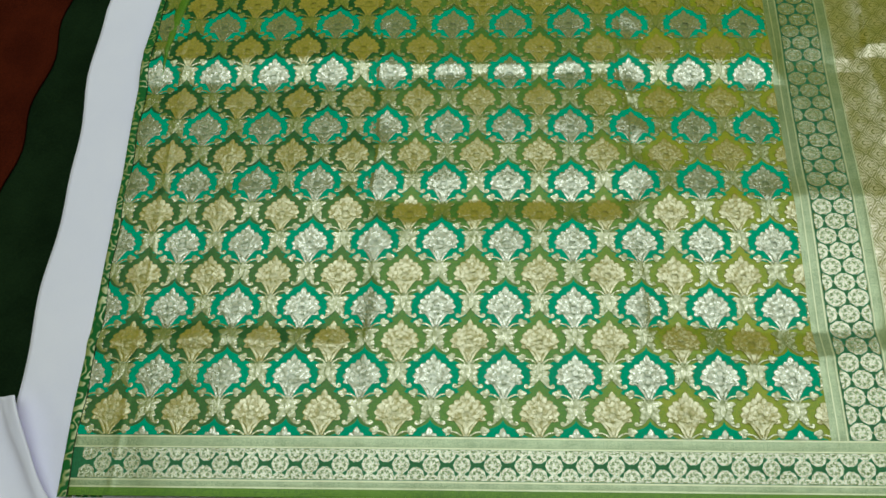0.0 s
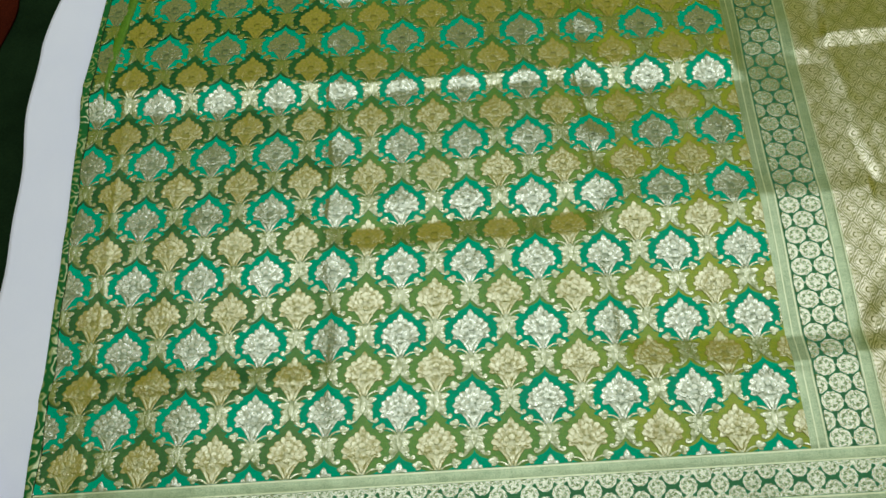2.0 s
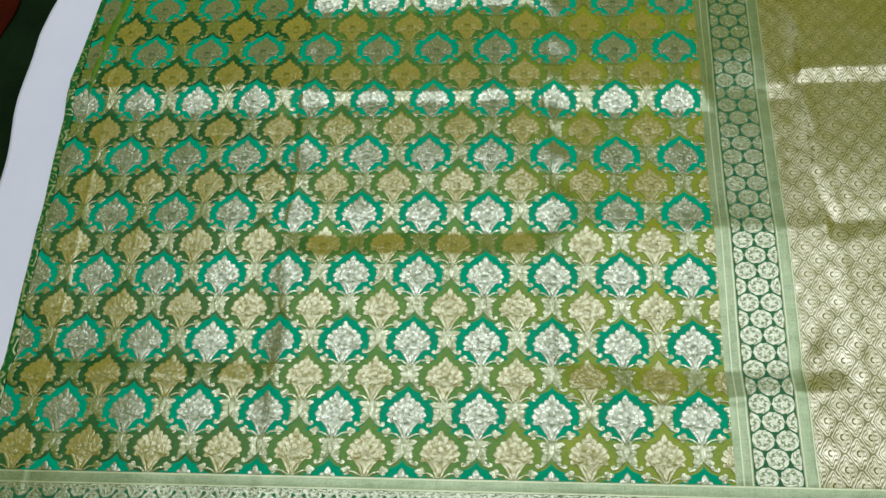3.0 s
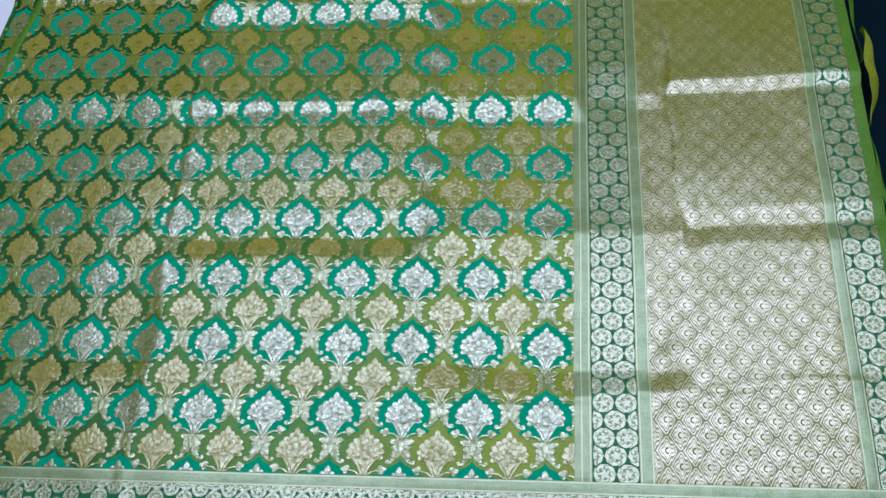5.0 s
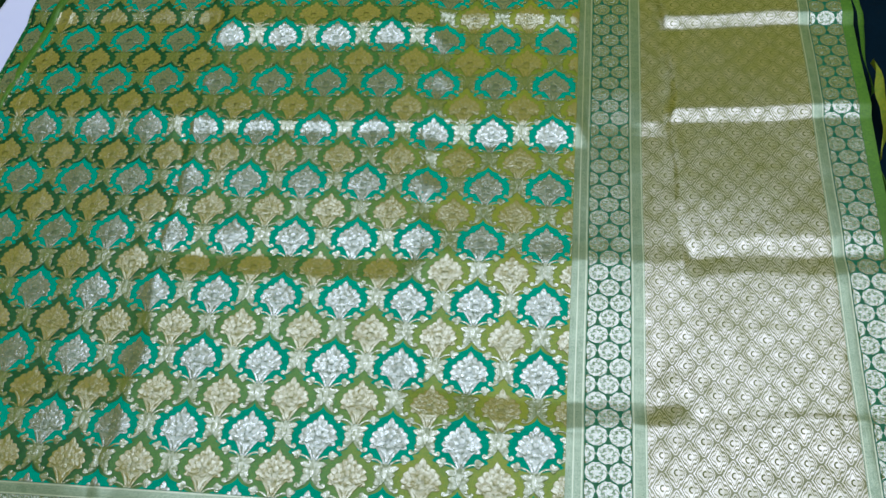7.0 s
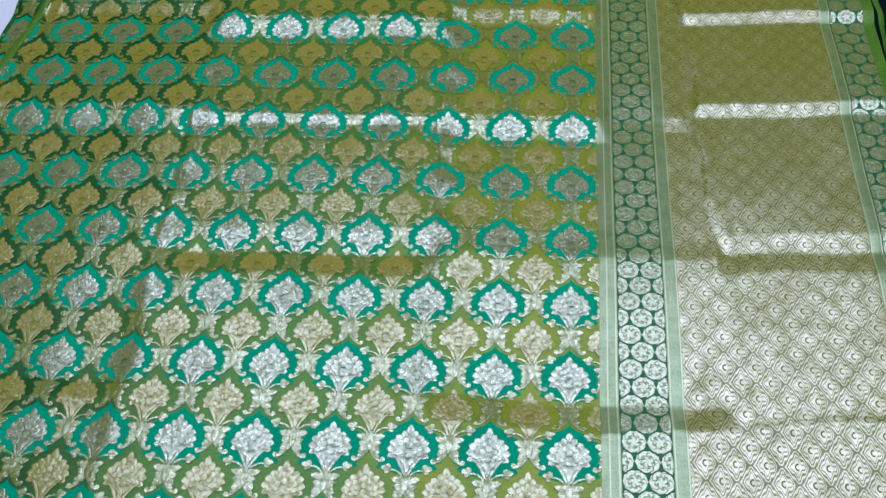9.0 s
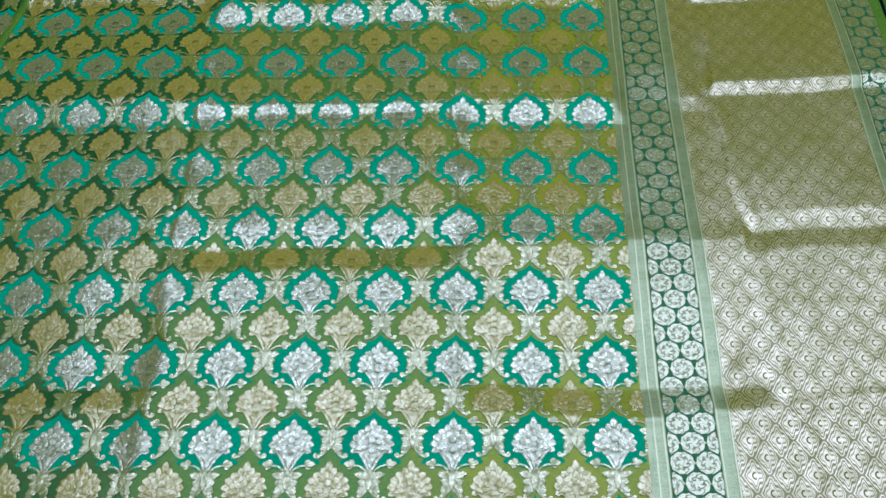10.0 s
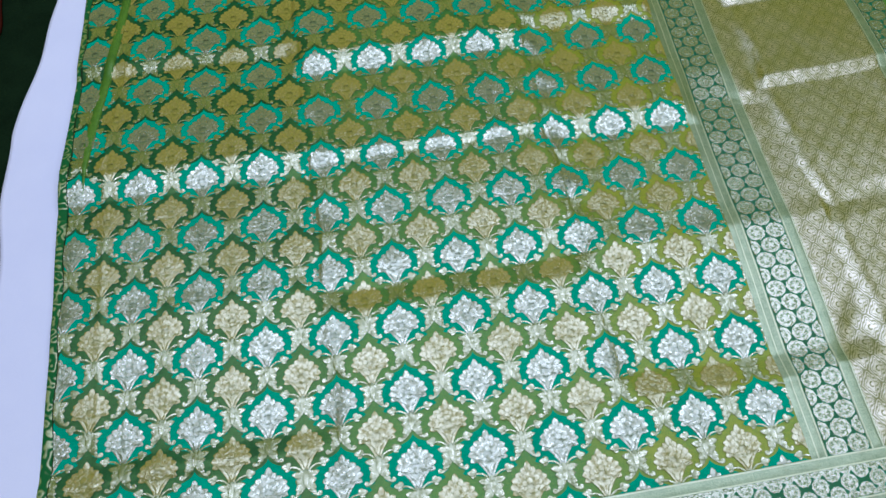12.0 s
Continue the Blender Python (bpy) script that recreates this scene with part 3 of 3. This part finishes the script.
def volute_shape(sign):
    """A scroll that sweeps out from the foot of the stem and curls up at its end."""
    a = np.linspace(0, 4.4, 14)
    sweep = np.stack([0.012 + 0.165 * np.linspace(0, 1, 14) ** 1.1, -0.90 - 0.155 * np.sin(np.linspace(0, 1.5, 14)) ** 0.9], 1)
    curl = sweep[-1] + 0.028 * np.exp(-0.16 * a)[:, None] * np.stack([np.sin(a), 1 - np.cos(a)], 1)
    spine = np.concatenate([sweep, curl[1:]]) * (sign, 1)
    t = np.linspace(0, 1, len(spine))
    return strip(spine, 0.017 + 0.006 * np.sin(math.pi * t) - 0.006 * t, 4)


# foot of the petal, its turn, length and half width
FAN = [(0.13, -0.450, 104, 0.140, 0.040), (0.13, -0.405, 86, 0.150, 0.050), (0.11, -0.355, 70, 0.145, 0.050), (0.08, -0.315, 50, 0.125, 0.048),
       (0.035, -0.275, 24, 0.110, 0.044), (0, -0.245, 0, 0.150, 0.042)]
HEART = [(0.09, -0.435, 100, 0.100, 0.036), (0.085, -0.395, 78, 0.095, 0.040), (0.06, -0.355, 52, 0.095, 0.042), (0.025, -0.335, 22, 0.085, 0.040), (0, -0.320, 0, 0.095, 0.036),
         (0.045, -0.440, 88, 0.085, 0.032), (0.04, -0.405, 55, 0.080, 0.036), (0, -0.395, 0, 0.085, 0.044)]
CALYX = [(0.135, -0.480, 222, 0.110, 0.026), (0.090, -0.495, 212, 0.115, 0.028), (0.045, -0.510, 198, 0.140, 0.030), (0, -0.525, 180, 0.170, 0.032),
         (0.165, -0.475, 30, 0.045, 0.026), (0.115, -0.495, 16, 0.055, 0.030), (0.055, -0.510, 8, 0.060, 0.032), (0, -0.515, 0, 0.065, 0.034)]
ACANTHUS = [(0.012, -0.925, 125, 0.080, 0.026), (0.015, -0.90, 98, 0.120, 0.038), (0.015, -0.88, 66, 0.135, 0.040), (0.015, -0.83, 92, 0.120, 0.034),
            (0.015, -0.80, 68, 0.178, 0.040), (0.015, -0.79, 35, 0.085, 0.022), (0, -0.70, 180, 0.245, 0.038)]
TREFOIL = [(0.215, -0.655, 118, 0.075, 0.029), (0.207, -0.645, 34, 0.078, 0.031), (0.205, -0.647, 77, 0.122, 0.036),
           (0.070, -0.985, 108, 0.080, 0.022), (0.060, -0.960, 42, 0.065, 0.024), (0.055, -0.965, 76, 0.090, 0.028)]


def ground_shape():
    """The pointed ogee on which a palmette stands."""
    v, w = fair((0.002, 0.02, 0.06, 0.15, 0.25, 0.33, 0.37, 0.40, 0.40, 0.395, 0.375, 0.31, 0.17, 0.02),
                (-0.01, 0.03, 0.06, 0.10, 0.15, 0.20, 0.27, 0.36, 0.48, 0.56, 0.61, 0.65, 0.69, 0.715), 40, -0.01, 0.715)
    w = w * (1 + 0.10 * np.sin(62 * v))
    return strip(np.stack([0 * v, -v], 1), w, 11)


def woven(name, c, r, pieces, material, parent, label="", seed=0):
    """One motif at the weave point (c, r), made of patches at their own lift; each is thickest in its middle."""
    shade = random.Random(seed)
    verts, faces, uvs, ties, count = [], [], [], [], 0
    for (pts, quad, inner, along), lift in pieces:
        cc, rr = inside(c + pts[:, 0], r + pts[:, 1])
        gone = (np.abs(cc - c - pts[:, 0]) + np.abs(rr - r - pts[:, 1])) > 1e-6
        keep = quad[~gone[quad].all(1)]
        verts.append(lay(cc, rr, lift + 0.00012 * inner))
        uvs.append(np.stack([inner, 0.12 * shade.random() + 0.88 * along], 1))
        if len(keep) and count:
            # the foot of each patch is tied to what lies under it
            foot = keep[0][:2]
            known = np.unique(np.concatenate(faces)) if len(np.concatenate(faces)) else np.zeros(0, int)
            if len(known):
                under = np.concatenate(verts[:-1])[known]
                near = known[np.argmin(((under - verts[-1][foot[0]]) ** 2).sum(1))]
                ties.append((near, foot[0] + count, foot[1] + count))
        faces.append(keep + count)
        count += len(pts)
    faces = np.concatenate(faces)
    if not len(faces):
        return None
    return part(name, mesh_from(name, np.concatenate(verts), [*faces, *ties], np.concatenate(uvs)), material, parent, label)


GROUND = ground_shape()
FLOWER = [(palmette_shape(), 0.0007), *both(FAN, 0.00007, 0.0009), *((cup_shape(s), 0.0012) for s in (-1, 1)), *both(CALYX, 0.00004, 0.0011), *both(HEART, 0.00006, 0.0014)]
STEM = [*((arm_shape(s), 0.0009) for s in (-1, 1)), *((volute_shape(s), 0.0009) for s in (-1, 1)), *both(TREFOIL, 0.00005, 0.0010), *both(ACANTHUS, 0.00006, 0.0009)]
for j in range(-1, 12):
    for i in range(-1, 12):
        for half in (0.0, 0.5):
            c, r = i + half, j + half
            if not -0.6 < c < 10.8 or r < -0.3 or r > 11.4:
                if not (r >= -0.5 and -0.6 < c < 10.8 and r <= 11.4):
                    continue
            seed = 100 * j + 2 * i + int(2 * half)
            if half == 0.0:
                woven("medallion_ground", c, r, [(GROUND, 0.0005)], teal_silk, field, "teal green satin ogee")
            woven("palmette", c, r, FLOWER, zari_silver if half == 0.0 else zari, field, seed=seed)
            woven("leaf_scroll", c, r, STEM, leaf_zari, field, seed=seed + 7)


def rosette_mesh(c, r, size_c, size_r, clip):
    """A small round flower with a scalloped rim."""
    n = 24
    a = np.arange(n) * 2 * math.pi / n
    rim = 1 + 0.05 * np.cos(10 * a)
    ring = np.concatenate([np.zeros((1, 2)), *(np.stack([k * rim * np.cos(a), k * rim * np.sin(a)], 1) for k in (0.5, 1.0))])
    cc, rr = np.clip(c + size_c * ring[:, 0], clip[0], clip[1]), np.clip(r + size_r * ring[:, 1], clip[2], clip[3])
    faces = [(0, 1 + k, 1 + (k + 1) % n) for k in range(n)]
    faces += [(1 + k, 1 + n + k, 1 + n + (k + 1) % n, 1 + (k + 1) % n) for k in range(n)]
    return mesh_from("rosette", lay(cc, rr, 0.0006), faces, ring)


def rosettes(parent, clip, upright):
    lo_c, hi_c, lo_r, hi_r = clip
    if upright:
        mid, k, r = (lo_c + hi_c) / 2, 0, lo_r + 0.1
        while r < hi_r:
            for off in ((-0.16, 0.16) if k % 2 == 0 else (-0.32, 0.0, 0.32)):
                part("rosette", rosette_mesh(mid + off, r, 0.150, 0.129, clip), rosette_zari, parent)
            r, k = r + 0.236, k + 1
    else:
        k, c = 0, lo_c + 0.1
        mid = (lo_r + hi_r) / 2
        while c < hi_c:
            for off in ((-0.14, 0.14) if k % 2 == 0 else (-0.22, 0.0, 0.22)):
                part("rosette", rosette_mesh(c, mid + off, 0.116, 0.112, clip), rosette_zari, parent)
            c, k = c + 0.205, k + 1


rosettes(border, (0.24, C_END - 0.02, -0.775, -0.385), False)
rosettes(band_one, (10.65, 11.27, R_FIELD, 10.0), True)
rosettes(band_two, (14.41, 14.95, R_FIELD, 10.0), True)


def curl_mesh(x_base, y_lo, y_hi, wide, tall, seed):
    """A loose edge of the folded cloth that stands up and curls."""
    y = np.linspace(y_lo, y_hi, 70)
    t = np.linspace(0, 1, 14)
    rows = []
    for k in y:
        s = (k - y_lo) / (y_hi - y_lo)
        swell = math.sin(math.pi * min(1, max(0, s))) ** 0.6
        x = x_base(k) + wide * swell * (t + 0.25 * np.sin(5 * t + seed + 6 * s))
        z = height(x_base(k), k) - 0.004 - 0.012 * t + tall * swell * np.sin(math.pi * t) * (0.7 + 0.3 * math.sin(9 * s + seed))
        rows.append(np.stack([x, np.full_like(t, k), z], 1))
    return mesh_from("loose_fold", np.concatenate(rows), quads(70, 14)[:, ::-1])


part("loose_fold", curl_mesh(lambda y: 0.876 + 0.13 * (y - 0.589) + 0.002 * math.sin(70 * y), 0.590, 0.765, 0.015, 0.008, 0.4), golden_silk, sari, "yellow-green loose fold curling at the end")
part("loose_fold", curl_mesh(lambda y: 0.884 + 0.05 * (y - 0.72) + 0.002 * math.sin(55 * y), 0.70, 1.05, 0.010, 0.006, 2.1), selvage_silk, sari, "dark green loose fold curling at the end")
part("loose_fold", curl_mesh(lambda y: 0.870 + 0.002 * math.sin(60 * y), 0.20, 0.60, 0.010, 0.004, 1.0), selvage_silk, sari, "green lower layer showing past the end")
